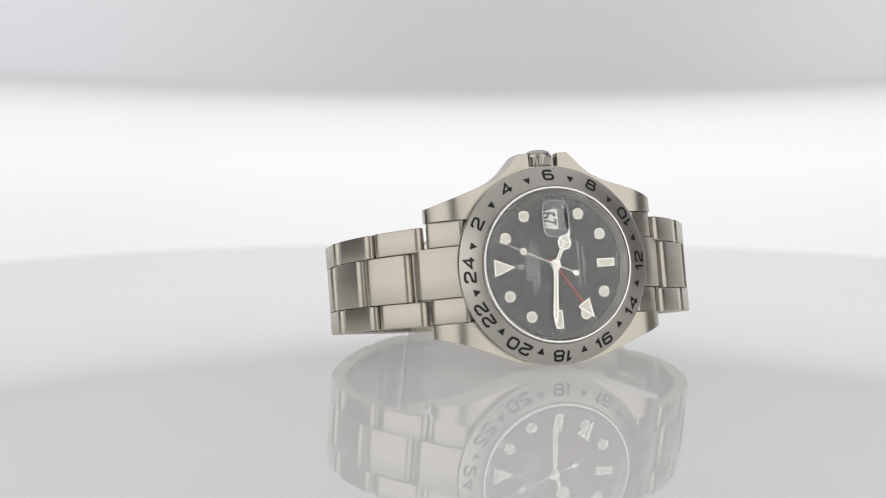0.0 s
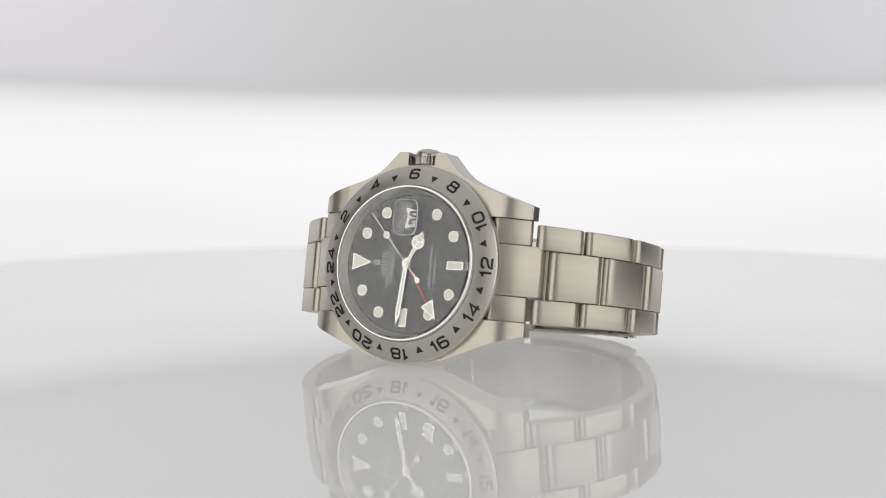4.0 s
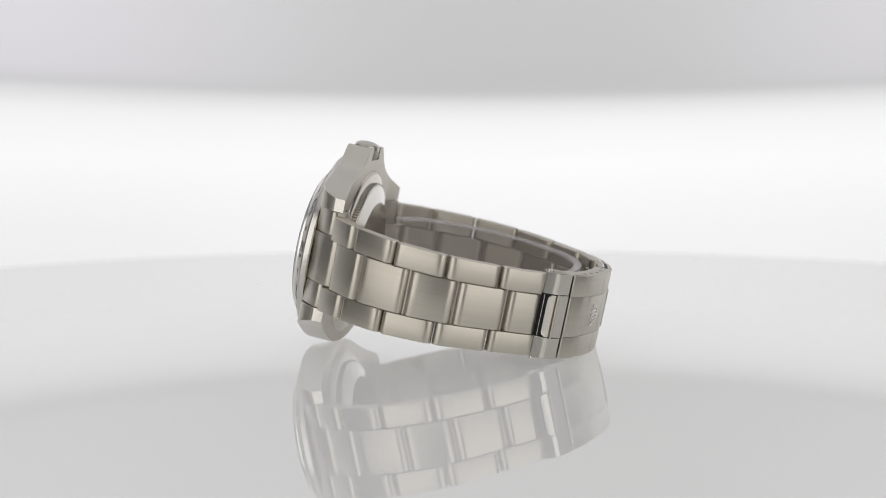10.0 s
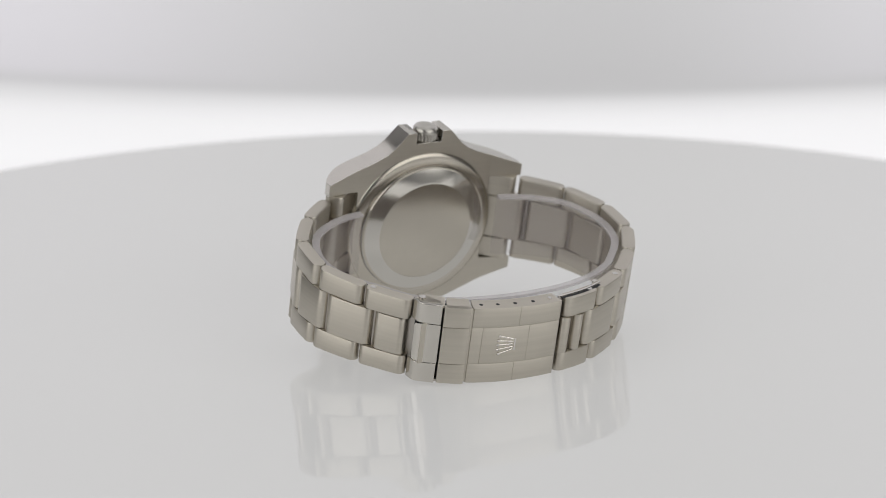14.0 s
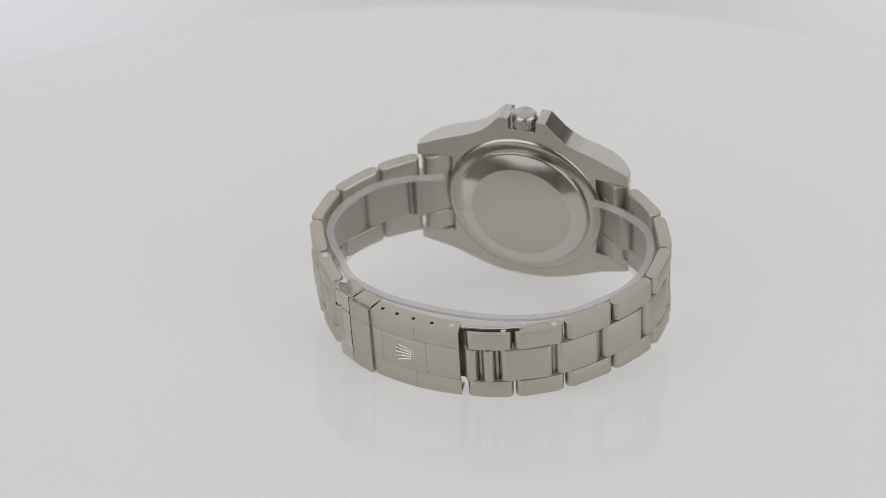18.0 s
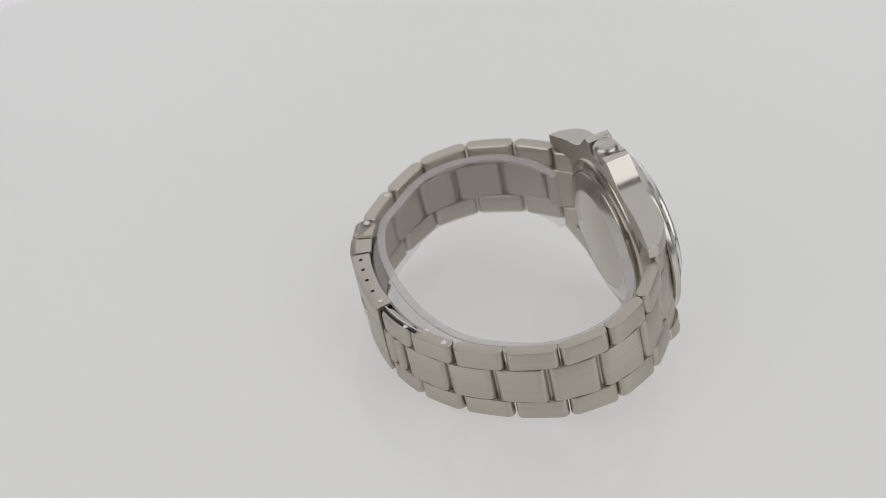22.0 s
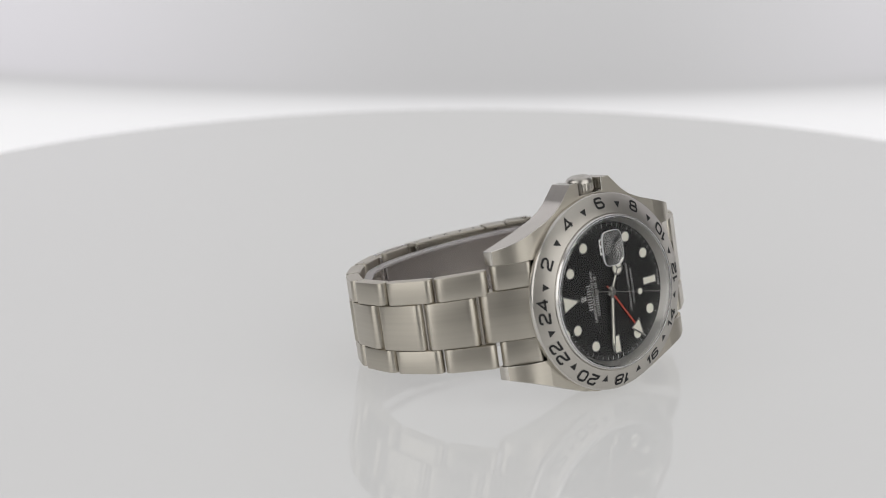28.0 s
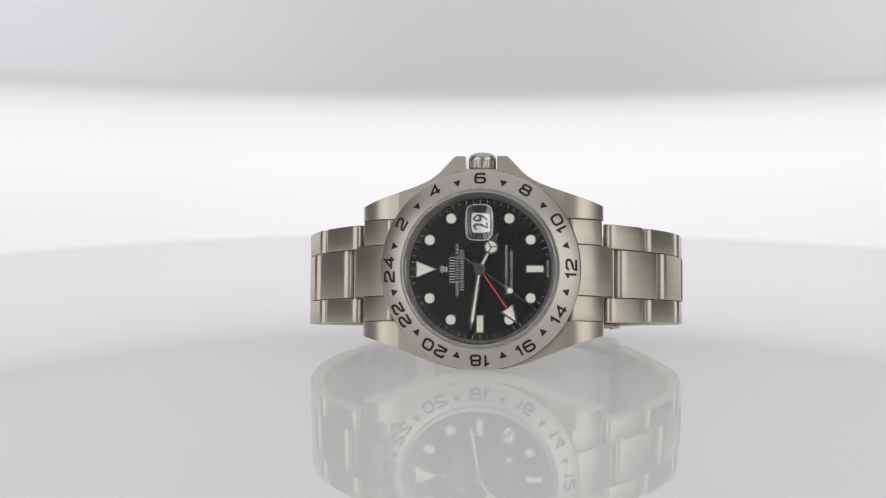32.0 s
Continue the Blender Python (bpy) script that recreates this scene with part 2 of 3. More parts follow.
def case_body():
    """Case with four lugs and two crown guards: strips across its width, with the lugs bent to the back and a round opening."""
    top = [(0, 20.0), (3.05, 20.0), (3.1, 22.6), (5.2, 22.6), (6.9, 20.8), (8.3, 19.3), (10, 18.0), (12, 17.0), (13, 16.6), (18, 14.9), (24, 12.9)]
    low = [(0, 19.85), (5, 19.55), (9, 18.55), (13, 17.0), (18, 15.0), (24, 12.9)]
    front = [(0, 3.05), (14, 3.05), (17, 3.05), (19, 3.3), (20, 3.65), (21, 4.2), (22, 5.0), (22.8, 5.8), (23.4, 6.55), (23.8, 7.2), (24, 7.7)]
    back = [(0, 8.3), (17, 8.5), (24, 9.6)]
    bm = bmesh.new()
    hole = 15.2
    tips = [16.4, 18, 19, 20, 20.6, 21.2, 21.7, 22.1, 22.5, 22.8, 23.1, 23.4, 23.6, 23.8, 23.92, 24]
    mid = sorted({*(hole * math.sin(radians(a)) for a in range(-90, 91, 6)), *(sg * v for sg in (-1, 1) for v in (3.05, 3.1, 5.2, 6.9, 8.3, 10.0, 16.4))})
    for sign, table in ((1, top), (-1, low)):
        for lug, xs in ((False, mid), (True, tips), (True, [-x for x in reversed(tips)])):
            cols = []
            for x in xs:
                inner = 10.15 if lug else math.sqrt(max(hole * hole - x * x, 0.0))
                zo, zi = sign * outline(x, table), sign * inner
                yf, yb = outline(x, front), outline(x, back)
                cols.append([bm.verts.new((x * MM, y * MM, z * MM)) for y, z in ((yf, zi), (yf, zo), (yb, zo), (yb, zi))])
            for a, b in zip(cols, cols[1:]):
                for i in range(4):
                    bm.faces.new((a[i], a[(i + 1) % 4], b[(i + 1) % 4], b[i]))
            # close the strip: lugs at their tips, the middle only between the lugs
            for col, x in ((cols[0], xs[0]), (cols[-1], xs[-1])):
                if lug and abs(x) > 20:
                    bm.faces.new(col)
                elif not lug:
                    yf, yb = outline(x, front), outline(x, back)
                    bm.faces.new([bm.verts.new((x * MM, y * MM, sign * z * MM)) for y, z in ((yf, 0), (yf, 10.15), (yb, 10.15), (yb, 0))])
    bmesh.ops.remove_doubles(bm, verts=bm.verts, dist=1e-6)
    return bm


case = part("case", case_body(), steel_case, watch, "brushed steel case with long lugs")
case.data.materials.append(steel_flank)
for poly in case.data.polygons:
    poly.material_index = 1 if abs(poly.normal.y) < 0.5 else 0
case.data.materials.append(steel_rim)
bevel(case, 0.5 * MM, 3).modifiers["edge"].material = 2

# bezel: a brushed cone with a polished inner rim
bezel = part("bezel", mm_lathe([(19.0, 3.3), (19.5, 3.25), (19.8, 3.0), (19.83, 2.05), (19.65, 1.75), (15.98, 0.0), (15.82, -0.07), (15.65, 0.05), (15.6, 3.3)], 160, closed=True),
             steel_bezel, watch, "sloped brushed steel 24-hour bezel with black numerals")
bezel.data.materials.append(steel_rim)
for poly in bezel.data.polygons:
    poly.material_index = 1 if math.hypot(poly.center.x, poly.center.z) > 19.6 * MM else 0
part("crystal_ring", mm_lathe([(15.6, 0.8), (15.6, -0.4), (15.42, -0.7), (15.2, -0.7), (15.1, 0.8)], 128, closed=True), ring_bright, watch)
part("inner_flange", mm_lathe([(15.1, 0.05), (14.85, 0.1), (13.95, 1.75), (15.1, 1.75)], 128, closed=True), steel_flange, watch)
dial = part("dial", mm_lathe([(0, 1.7), (14.3, 1.7), (14.3, 2.1), (0, 2.1)], 128), dial_black, watch, "glossy black dial with cream hour markers")
crystal = part("crystal", mm_lathe([(0, -1.1), (14.75, -1.1), (15.08, -0.85), (15.08, 0.05), (0, 0.05)], 128), glass, watch, "flat sapphire crystal with a date lens")
crystal.visible_shadow = False
# opaque pale ring, added to cover dark refraction at the crystal's edge
part("crystal_edge", mm_lathe([(15.16, -0.0), (15.16, -0.81), (15.09, -0.87), (15.085, -0.0)], 128, closed=True), pale_edge, crystal)
case_back = part("case_back", mm_lathe([(0, 11.1), (11.2, 11.1), (11.45, 11.05), (14.5, 10.1), (14.85, 10.03), (14.95, 9.9), (14.95, 9.15), (16.9, 8.95), (17.5, 8.65), (17.7, 8.3), (17.7, 7.5), (0, 7.5)], 160),
                 steel_back, watch, "round satin steel screw-down case back")
bm = bmesh.new()
for k in range(144):
    a = 2 * math.pi * k / 144
    m = Matrix.Rotation(-a, 4, "Y") @ Matrix.Translation((14.97 * MM, 9.5 * MM, 0)) @ Matrix.Diagonal((0.5 * MM, 0.8 * MM, 0.3 * MM, 1))
    bmesh.ops.create_cube(bm, size=1.0, matrix=m)
part("polished_ring", mm_lathe([(11.3, 11.11), (11.5, 11.06), (14.5, 10.115), (14.48, 10.05), (11.4, 11.0)], 160, closed=True), steel_ring, case_back)
part("fluted_ring", bm, steel_polished, case_back, smooth=False)

# ---- bracelet loop: outer line of the links, seen along the crown's axis ----
LOOP = [(17.2, 2.9), (21.8, 6), (26.3, 10.5), (34.8, 18.1), (39, 28.8), (37.8, 38.6), (31.7, 47.6), (25.2, 54.9), (16.5, 59.6), (6.4, 61.7),
        (-3.5, 61.7), (-12.3, 59.8), (-21.1, 55.4), (-28.8, 48), (-35.2, 39.3), (-37.3, 28.7), (-34.4, 17.9), (-26.6, 10.3), (-21.8, 6), (-17.2, 2.9)]
Z_MID = -0.4
SLIM = 0.966      # the clasp is this much narrower than the links beside it


def loop_point(s):
    """A point of the loop and its outward direction; s counts the points of LOOP."""
    i = min(max(int(s), 0), len(LOOP) - 2)
    u = s - i
    q = [LOOP[min(max(k, 0), len(LOOP) - 1)] for k in (i - 1, i, i + 1, i + 2)]
    xy, d = [], []
    for p0, p1, p2, p3 in zip(*q):
        xy.append(0.5 * (2 * p1 + (p2 - p0) * u + (2 * p0 - 5 * p1 + 4 * p2 - p3) * u * u + (3 * p1 - p0 - 3 * p2 + p3) * u ** 3))
        d.append(0.5 * ((p2 - p0) + 2 * (2 * p0 - 5 * p1 + 4 * p2 - p3) * u + 3 * (3 * p1 - p0 - 3 * p2 + p3) * u * u))
    n = Vector((-d[1], d[0])).normalized()
    if n.dot(Vector((xy[0], xy[1] - 33.0))) < 0:
        n.negate()
    return Vector(xy), n


def width_at(s, case_w, clasp_w):
    """The bracelet tapers from the case to the clasp."""
    u = min(max(min(s - 1, 18 - s) / 5.2, 0.0), 1.0)
    return case_w + (clasp_w - case_w) * u


def link_piece(s0, s1, z0, z1, thick, cut=0.33, r_end=1.3, drop=-0.75, taper=True, r=0.24, steps=9, straight=False, mid=None):
    """A link: follows the loop from s0 to s1, flat above, with pill-shaped ends. z0, z1: -2 to 2 (rims at 2, rows at 1) when tapered."""
    bm = bmesh.new()
    a, _ = loop_point(s0)
    b, _ = loop_point(s1)
    length = (b - a).length
    r_end = min(r_end, length * 0.4, thick * 0.48)
    at = [0.0, 0.08, 0.3, 0.65, 1.0]
    offs = [cut + r_end * v for v in at] + [length * k / steps for k in range(2, steps - 1)] + [length - cut - r_end * v for v in reversed(at)]
    cols = []
    for d in sorted(offs):
        s = s0 + d / length * (s1 - s0)
        p, n = loop_point(s)
        if straight:
            u = d / length
            n = Vector((b.y - a.y, a.x - b.x)).normalized()
            n = -n if n.dot(p - Vector((0, 33))) < 0 else n
            p = a.lerp(b, u) + n * (0.1 + 0.9 * u * (1 - u))
        e = min(d - cut, length - cut - d)
        sink = 0.0 if e >= r_end else r_end - math.sqrt(max(r_end ** 2 - (r_end - e) ** 2, 0.0))
        tops, lows = p - n * (sink + drop), p - n * (thick + drop - sink)
        if taper:
            za, zb = [(math.copysign(width_at(s, 5.0, 4.1), z) if abs(z) < 1.5 else math.copysign(width_at(s, 10.0, 8.45), z)) for z in (z0, z1)]
            za, zb = za + (0.06 if abs(z0) < 1.5 and z1 > 1.5 else 0), zb - (0.06 if abs(z1) < 1.5 and z0 < -1.5 else 0)
        else:
            za, zb = (z0, z1) if mid is not None else (z0 * SLIM, z1 * SLIM)
        q = min(r, thick * 0.3)
        ring = [(tops - n * q, za), (tops - n * q * 0.3, za + q * 0.3), (tops, za + q), (tops, zb - q), (tops - n * q * 0.3, zb - q * 0.3), (tops - n * q, zb),
                (lows + n * q, zb), (lows, zb - q), (lows, za + q), (lows + n * q, za)]
        cols.append([bm.verts.new((v.x * MM, v.y * MM, (z + (Z_MID if mid is None else mid)) * MM)) for v, z in ring])
    for p, q in zip(cols, cols[1:]):
        for i in range(10):
            bm.faces.new((p[i], p[(i + 1) % 10], q[(i + 1) % 10], q[i]))
    bm.faces.new(cols[0])
    bm.faces.new(cols[-1])
    return bm


MIDDLE = [(2, 3), (3, 4), (4, 5), (5, 6), (6, 6.77), (10.03, 10.36), (10.43, 10.74), (10.81, 12), (12, 12.97), (12.97, 14), (14, 15), (15, 16), (16, 17)]
OUTER = [(1.62, 2.64), (2.64, 3.62), (3.62, 4.7), (4.7, 5.76), (5.76, 6.82), (10.06, 11.15), (11.15, 12.22), (12.22, 13.25), (13.25, 14.3), (14.3, 15.28), (15.28, 16.25), (16.25, 17.38)]
bracelet = part("bracelet", link_piece(2, 3, -1, 1, 2.9, straight=True, cut=0.38), steel_links, watch, "brushed steel three-row link bracelet")
for s0, s1 in MIDDLE[1:]:
    part("middle_link", link_piece(s0, s1, -1, 1, 2.9, straight=True, cut=0.38 if s1 - s0 > 0.5 else 0.15), steel_links, bracelet)
for s0, s1 in OUTER:
    part("outer_link", link_piece(s0, s1, -2, -1, 2.9, straight=True, cut=0.3), steel_links, bracelet)
    part("outer_link", link_piece(s0, s1, 1, 2, 2.9, straight=True, cut=0.3), steel_links, bracelet)
for s0, s1, o0, o1 in ((0.06, 2, 0.06, 1.62), (17, 18.94, 17.38, 18.94)):
    part("end_link", link_piece(s0, s1, -5.05, 5.05, 4.2, drop=-0.5, taper=False, mid=0, steps=16), steel_links, bracelet)
    part("end_link", link_piece(o0, o1, -10.1, -5.1, 4.2, drop=-0.3, taper=False, mid=0, steps=16), steel_links, bracelet)
    part("end_link", link_piece(o0, o1, 5.1, 10.1, 4.2, drop=-0.3, taper=False, mid=0, steps=16), steel_links, bracelet)


def rod(a, b, radius, n=16, bm=None):
    """A round pin from a to b, all in mm."""
    bm = bm or bmesh.new()
    a, b = Vector(a) * MM, Vector(b) * MM
    m = Matrix.Translation((a + b) / 2) @ (b - a).to_track_quat("Z", "Y").to_matrix().to_4x4()
    bmesh.ops.create_cone(bm, cap_ends=True, segments=n, radius1=radius * MM, radius2=radius * MM, depth=(b - a).length, matrix=m)
    return bm


def on_loop(s, depth, z):
    p, n = loop_point(s)
    p = p - n * depth
    return (p.x, p.y, z * SLIM + Z_MID)


# hinge pins, seen in the gaps between the middle links
for s in (2, 3, 4, 5, 6, 10.4, 10.78, 12, 12.97, 14, 15, 16, 17):
    part("hinge_pin", rod(on_loop(s, 0.95, -5.6), on_loop(s, 0.95, 5.6), 0.55, 12), steel_inside, bracelet)

# screw heads and pins on the rims of some links
for s in (10.95, 12.02, 5.9):
    part("link_pin", rod(on_loop(s, 0.7, 8.3), on_loop(s, 0.7, (width_at(s, 10.0, 8.45) + 0.06) / SLIM), 0.62), steel_polished, bracelet)

# ---- folding clasp: cover of stamped rows with side flanges, a fold-over lock, a blade below ----
clasp = part("clasp", link_piece(7.5, 9.95, -8.55, 8.55, 0.7, drop=-0.55, taper=False, r_end=0.3), steel_links, watch, "folding steel clasp with a stamped emblem")
ROW = 4.25
for z0, z1, cuts in ((ROW + 0.02, 8.75, (8.05, 9.0, 9.95)), (-ROW, ROW, (8.05, 8.27, 9.24, 9.95)), (-8.75, -ROW - 0.02, (8.05, 9.0, 9.95))):
    for a, b in zip(cuts, cuts[1:]):
        part("cover_panel", link_piece(a, b, z0, z1, 0.75, cut=0.0, drop=-0.8, taper=False, r_end=0.1, r=0.08), steel_links, clasp)
for z0, z1 in ((8.15, 8.78), (-8.78, -8.15)):
    part("side_flange", link_piece(8.0, 9.97, z0, z1, 3.6, drop=-0.65, taper=False, r_end=0.3, r=0.12), steel_links, clasp)
# adjustment holes as black discs: the shade inside them is only colour
for s in (8.22, 8.56, 8.93, 9.34):
    part("hole_shade_disc", rod(on_loop(s, 0.9, 8.6), on_loop(s, 0.9, 8.80), 0.42), paint_and_gap_black, clasp)
part("spring_bar", rod(on_loop(9.76, 1.1, -8.85), on_loop(9.76, 1.1, 8.9), 0.5), steel_polished, clasp)
# cover rows between the lock and the stamped rows
for z0, z1 in ((ROW + 0.02, 8.85), (-ROW, ROW), (-8.85, -ROW - 0.02)):
    part("cover_panel", link_piece(7.47, 8.0, z0, z1, 1.3, cut=0.0, drop=-1.3, taper=False, r_end=0.2, r=0.12), steel_links, clasp)
for z0, z1 in ((8.2, 8.85), (-8.85, -8.2)):
    part("side_flange", link_piece(7.47, 8.02, z0, z1, 4.6, drop=-1.28, taper=False, r_end=0.3, r=0.12), steel_links, clasp)
for z0, z1 in ((8.3, 8.9), (-8.9, -8.3)):
    part("side_flange", link_piece(7.0, 7.5, z0, z1, 3.9, drop=-0.62, taper=False, r_end=0.2, r=0.12), steel_links, clasp)
lock = part("fold_over_lock", link_piece(6.9, 7.7, -8.3, 8.3, 0.8, drop=0.9, taper=False, r_end=0.3), steel_inside, watch, "steel fold-over lock of the clasp")


def lock_plate(z0, z1, low, rounding=0.0, n=6):
    """An angled plate: an end wall facing along the bracelet from the height low, bent over into a short roof."""
    sec = [(26.25, low), (26.05, 55.3), (25.8, 55.9), (25.35, 56.35), (22.2, 58.2), (22.0, 57.3), (24.85, 55.6), (25.15, 55.1), (25.35, low)]
    bm = bmesh.new()
    cols = []
    zs = [z0 + rounding * v for v in (0, 0.08, 0.3, 0.6, 1.0)] + [z1 - rounding * v for v in (1.0, 0.6, 0.3, 0.08, 0)] if rounding else [z0, z0 + 0.2, z1 - 0.2, z1]
    for z in zs:
        e = min(z - z0, z1 - z)
        lift = rounding - math.sqrt(max(rounding ** 2 - (rounding - e) ** 2, 0.0)) if rounding and e < rounding else 0.0
        pts = [(x, y + lift if k in (0, 8) else y) for k, (x, y) in enumerate(sec)]
        cols.append([bm.verts.new((x * MM, y * MM, (z * SLIM + Z_MID) * MM)) for x, y in pts])
    for p, q in zip(cols, cols[1:]):
        for k in range(len(sec)):
            bm.faces.new((p[k], p[(k + 1) % len(sec)], q[(k + 1) % len(sec)], q[k]))
    bm.faces.new(cols[0])
    bm.faces.new(cols[-1])
    return bm


for z0, z1 in ((ROW + 0.3, 9.1), (-9.1, -ROW - 0.3)):
    bevel(part("lock_plate", lock_plate(z0, z1, 53.44), steel_flank, lock, "satin steel end of the lock"), 0.12 * MM)
part("tab", lock_plate(-ROW - 0.2, ROW + 0.2, 54.72, 1.1), steel_flank, lock, "rounded pull tab of the lock")
bevel(part("bridge", block(22.92 * MM, 25.69 * MM, 56.48 * MM, 56.78 * MM, (Z_MID - 4.5) * MM, (Z_MID + 4.5) * MM), steel_case, lock), 0.1 * MM)
# solid black block that paints the shade of the lock's open slot
part("slot_shade_block", block(23.32 * MM, 25.29 * MM, 52.36 * MM, 56.09 * MM, (Z_MID - 4.4) * MM, (Z_MID + 4.4) * MM), paint_and_gap_black, lock, "black block in place of the shade in the lock's slot", smooth=False)
# black strip that paints the shade in the groove between lock and cover
part("groove_shade", link_piece(7.24, 7.5, -8.7, 8.7, 1.2, cut=0.0, drop=0.1, taper=False, r_end=0.1), paint_and_gap_black, lock)
for z0, z1 in ((8.45, 9.1), (-9.1, -8.45)):
    part("lock_side", link_piece(6.92, 7.46, z0, z1, 3.6, drop=-0.3, taper=False, r_end=0.6, r=0.15), steel_links, lock)
for z0, z1 in ((8.5, 9.1), (-9.1, -8.5)):
    bm = bmesh.new()
    ring = [(26.2, 53.44), (26.0, 55.3), (25.3, 56.3), (22.2, 58.1), (21.5, 56.2), (23.6, 52.6)]
    rows = [[bm.verts.new((x * MM, y * MM, (z * SLIM + Z_MID) * MM)) for x, y in ring] for z in (z0, z1)]
    for k in range(6):
        bm.faces.new((rows[0][k], rows[0][k - 1], rows[1][k - 1], rows[1][k]))
    for row in rows:
        bm.faces.new(row)
    bevel(part("side_cap", bm, steel_links, lock), 0.15 * MM)
# backing strip, added so no light comes through the gap at the lock
part("gap_backing", link_piece(6.5, 7.3, -8.2, 8.2, 0.8, drop=1.3, taper=False, r_end=0.2), steel_inside, lock)
part("hinge_pin", rod(on_loop(6.98, 1.2, -9.45), on_loop(6.98, 1.2, 9.45), 0.7), steel_polished, lock)
blade = part("folding_blade", link_piece(6.8, 11.4, -6.8, 6.8, 0.6, drop=2.9, taper=False, r_end=0.25, steps=24), steel_inside, watch, "thin folding blade under the clasp")
# black strip painting the shade of the gap beside the blade
part("side_gap_shade", link_piece(10.03, 11.3, 8.6, 8.78, 0.75, cut=0.0, drop=0.1, taper=False, r_end=0.3, r=0.05), paint_and_gap_black, blade)
part("side_edge", link_piece(9.98, 11.4, 8.5, 8.95, 0.4, cut=0.0, drop=0.9, taper=False, r_end=0.15, r=0.08), steel_polished, blade)
part("blade_pin", rod(on_loop(11.42, 2.4, -8.0), on_loop(11.42, 2.4, 8.5), 0.6), steel_polished, blade)
# stamped emblem: a fan of five bars with round tips over a curved foot
for k in range(5):
    u = (k - 2) / 2
    tip = on_loop(8.60 + 0.03 * u * u, -0.85, 0.1 + 2.1 * u)
    bm = rod(on_loop(8.92, -0.78, 0.1 + 1.2 * u), tip, 0.17, 10)
    bmesh.ops.create_uvsphere(bm, u_segments=12, v_segments=8, radius=0.34 * MM, matrix=Matrix.Translation(Vector(tip) * MM))
    part("emblem_bar", bm, steel_polished, clasp)
part("emblem_foot", rod(on_loop(8.96, -0.78, -1.3), on_loop(8.96, -0.78, 1.5), 0.2, 10), steel_polished, clasp)

# ---- clear plastic film inside the loop, its ends free beside the case back ----
line = []
for k in range(61):
    s = 2.7 + k * 13.6 / 60
    p, n = loop_point(s)
    away = max(0.0, 1 - ((s - 9.7) / 3.0) ** 2)      # the film stands off the clasp
    line.append(p - n * (3.0 + 2.8 * away))
for sign in (1, -1):                                   # free ends, bent in beside the case back
    start, bend, tip = (line[0] if sign > 0 else line[-1]), Vector((24.2 * sign, 12.4)), Vector((17.2 * sign, 11.6))
    run = [start * (1 - u) ** 2 + bend * 2 * u * (1 - u) + tip * u ** 2 for u in (k / 12 for k in range(1, 13))]
    line = run[::-1] + line if sign > 0 else line + run
bm = bmesh.new()
cols = []
for k, p in enumerate(line):
    d = line[min(k + 1, len(line) - 1)] - line[max(k - 1, 0)]
    n = Vector((-d.y, d.x)).normalized()
    n = -n if n.dot(p - Vector((0, 33))) > 0 else n
    q = p + n * 1.6
    cols.append([bm.verts.new((v.x * MM, v.y * MM, (z + Z_MID) * MM)) for v, z in ((p, -6.6), (p, 6.6), (p + n * 0.3, 6.83), (q, 6.7), (q, -6.7))])
for p, q in zip(cols, cols[1:]):
    for i in range(5):
        bm.faces.new((p[i], p[(i + 1) % 5], q[(i + 1) % 5], q[i]))
bm.faces.new(cols[0])
bm.faces.new(cols[-1])
liner = part("protective_film", bm, film, watch, "clear plastic film lining the bracelet inside")
bm = bmesh.new()
cols = []
for k, p in enumerate(line):
    d = line[min(k + 1, len(line) - 1)] - line[max(k - 1, 0)]
    n = Vector((-d.y, d.x)).normalized()
    n = -n if n.dot(p - Vector((0, 33))) > 0 else n
    cols.append([bm.verts.new((v.x * MM, v.y * MM, (z + Z_MID) * MM)) for v, z in ((p, 6.85), (p, 7.5), (p + n * 1.6, 7.3), (p + n * 1.6, 6.85))])
for p, q in zip(cols, cols[1:]):
    for i in range(4):
        bm.faces.new((p[i], p[(i + 1) % 4], q[(i + 1) % 4], q[i]))
bm.faces.new(cols[0])
bm.faces.new(cols[-1])
part("film_edge", bm, film_rim, liner, "milky edge of the plastic film")

# ---- dial, numerals and pointers ----
FRONT = Matrix(((1, 0, 0, 0), (0, 0, -1, 0), (0, 1, 0, 0), (0, 0, 0, 1)))      # drawing plane (x, y up) to watch (x, -, z), facing the front


def clock(a, r):
    """A place on the dial: angle clockwise from twelve in degrees, radius in mm; x and z in mm."""
    return -r * math.cos(radians(a)), r * math.sin(radians(a))


def flat(points, y, thick, bm=None):
    """A thin plate with its front at depth y."""
    return prism([(x * MM, z * MM) for x, z in points], y * MM, (y + thick) * MM, bm)


def disc(x, z, r, y, thick, n=32, bm=None):
    return flat([(x + r * math.cos(2 * math.pi * k / n), z + r * math.sin(2 * math.pi * k / n)) for k in range(n)], y, thick, bm)


def polar(a, pts):
    """Points given as (outwards along the radius, sideways clockwise) turned to the clock angle a."""
    c, s = math.cos(radians(a)), math.sin(radians(a))
    return [(-u * c + v * s, u * s + v * c) for u, v in pts]


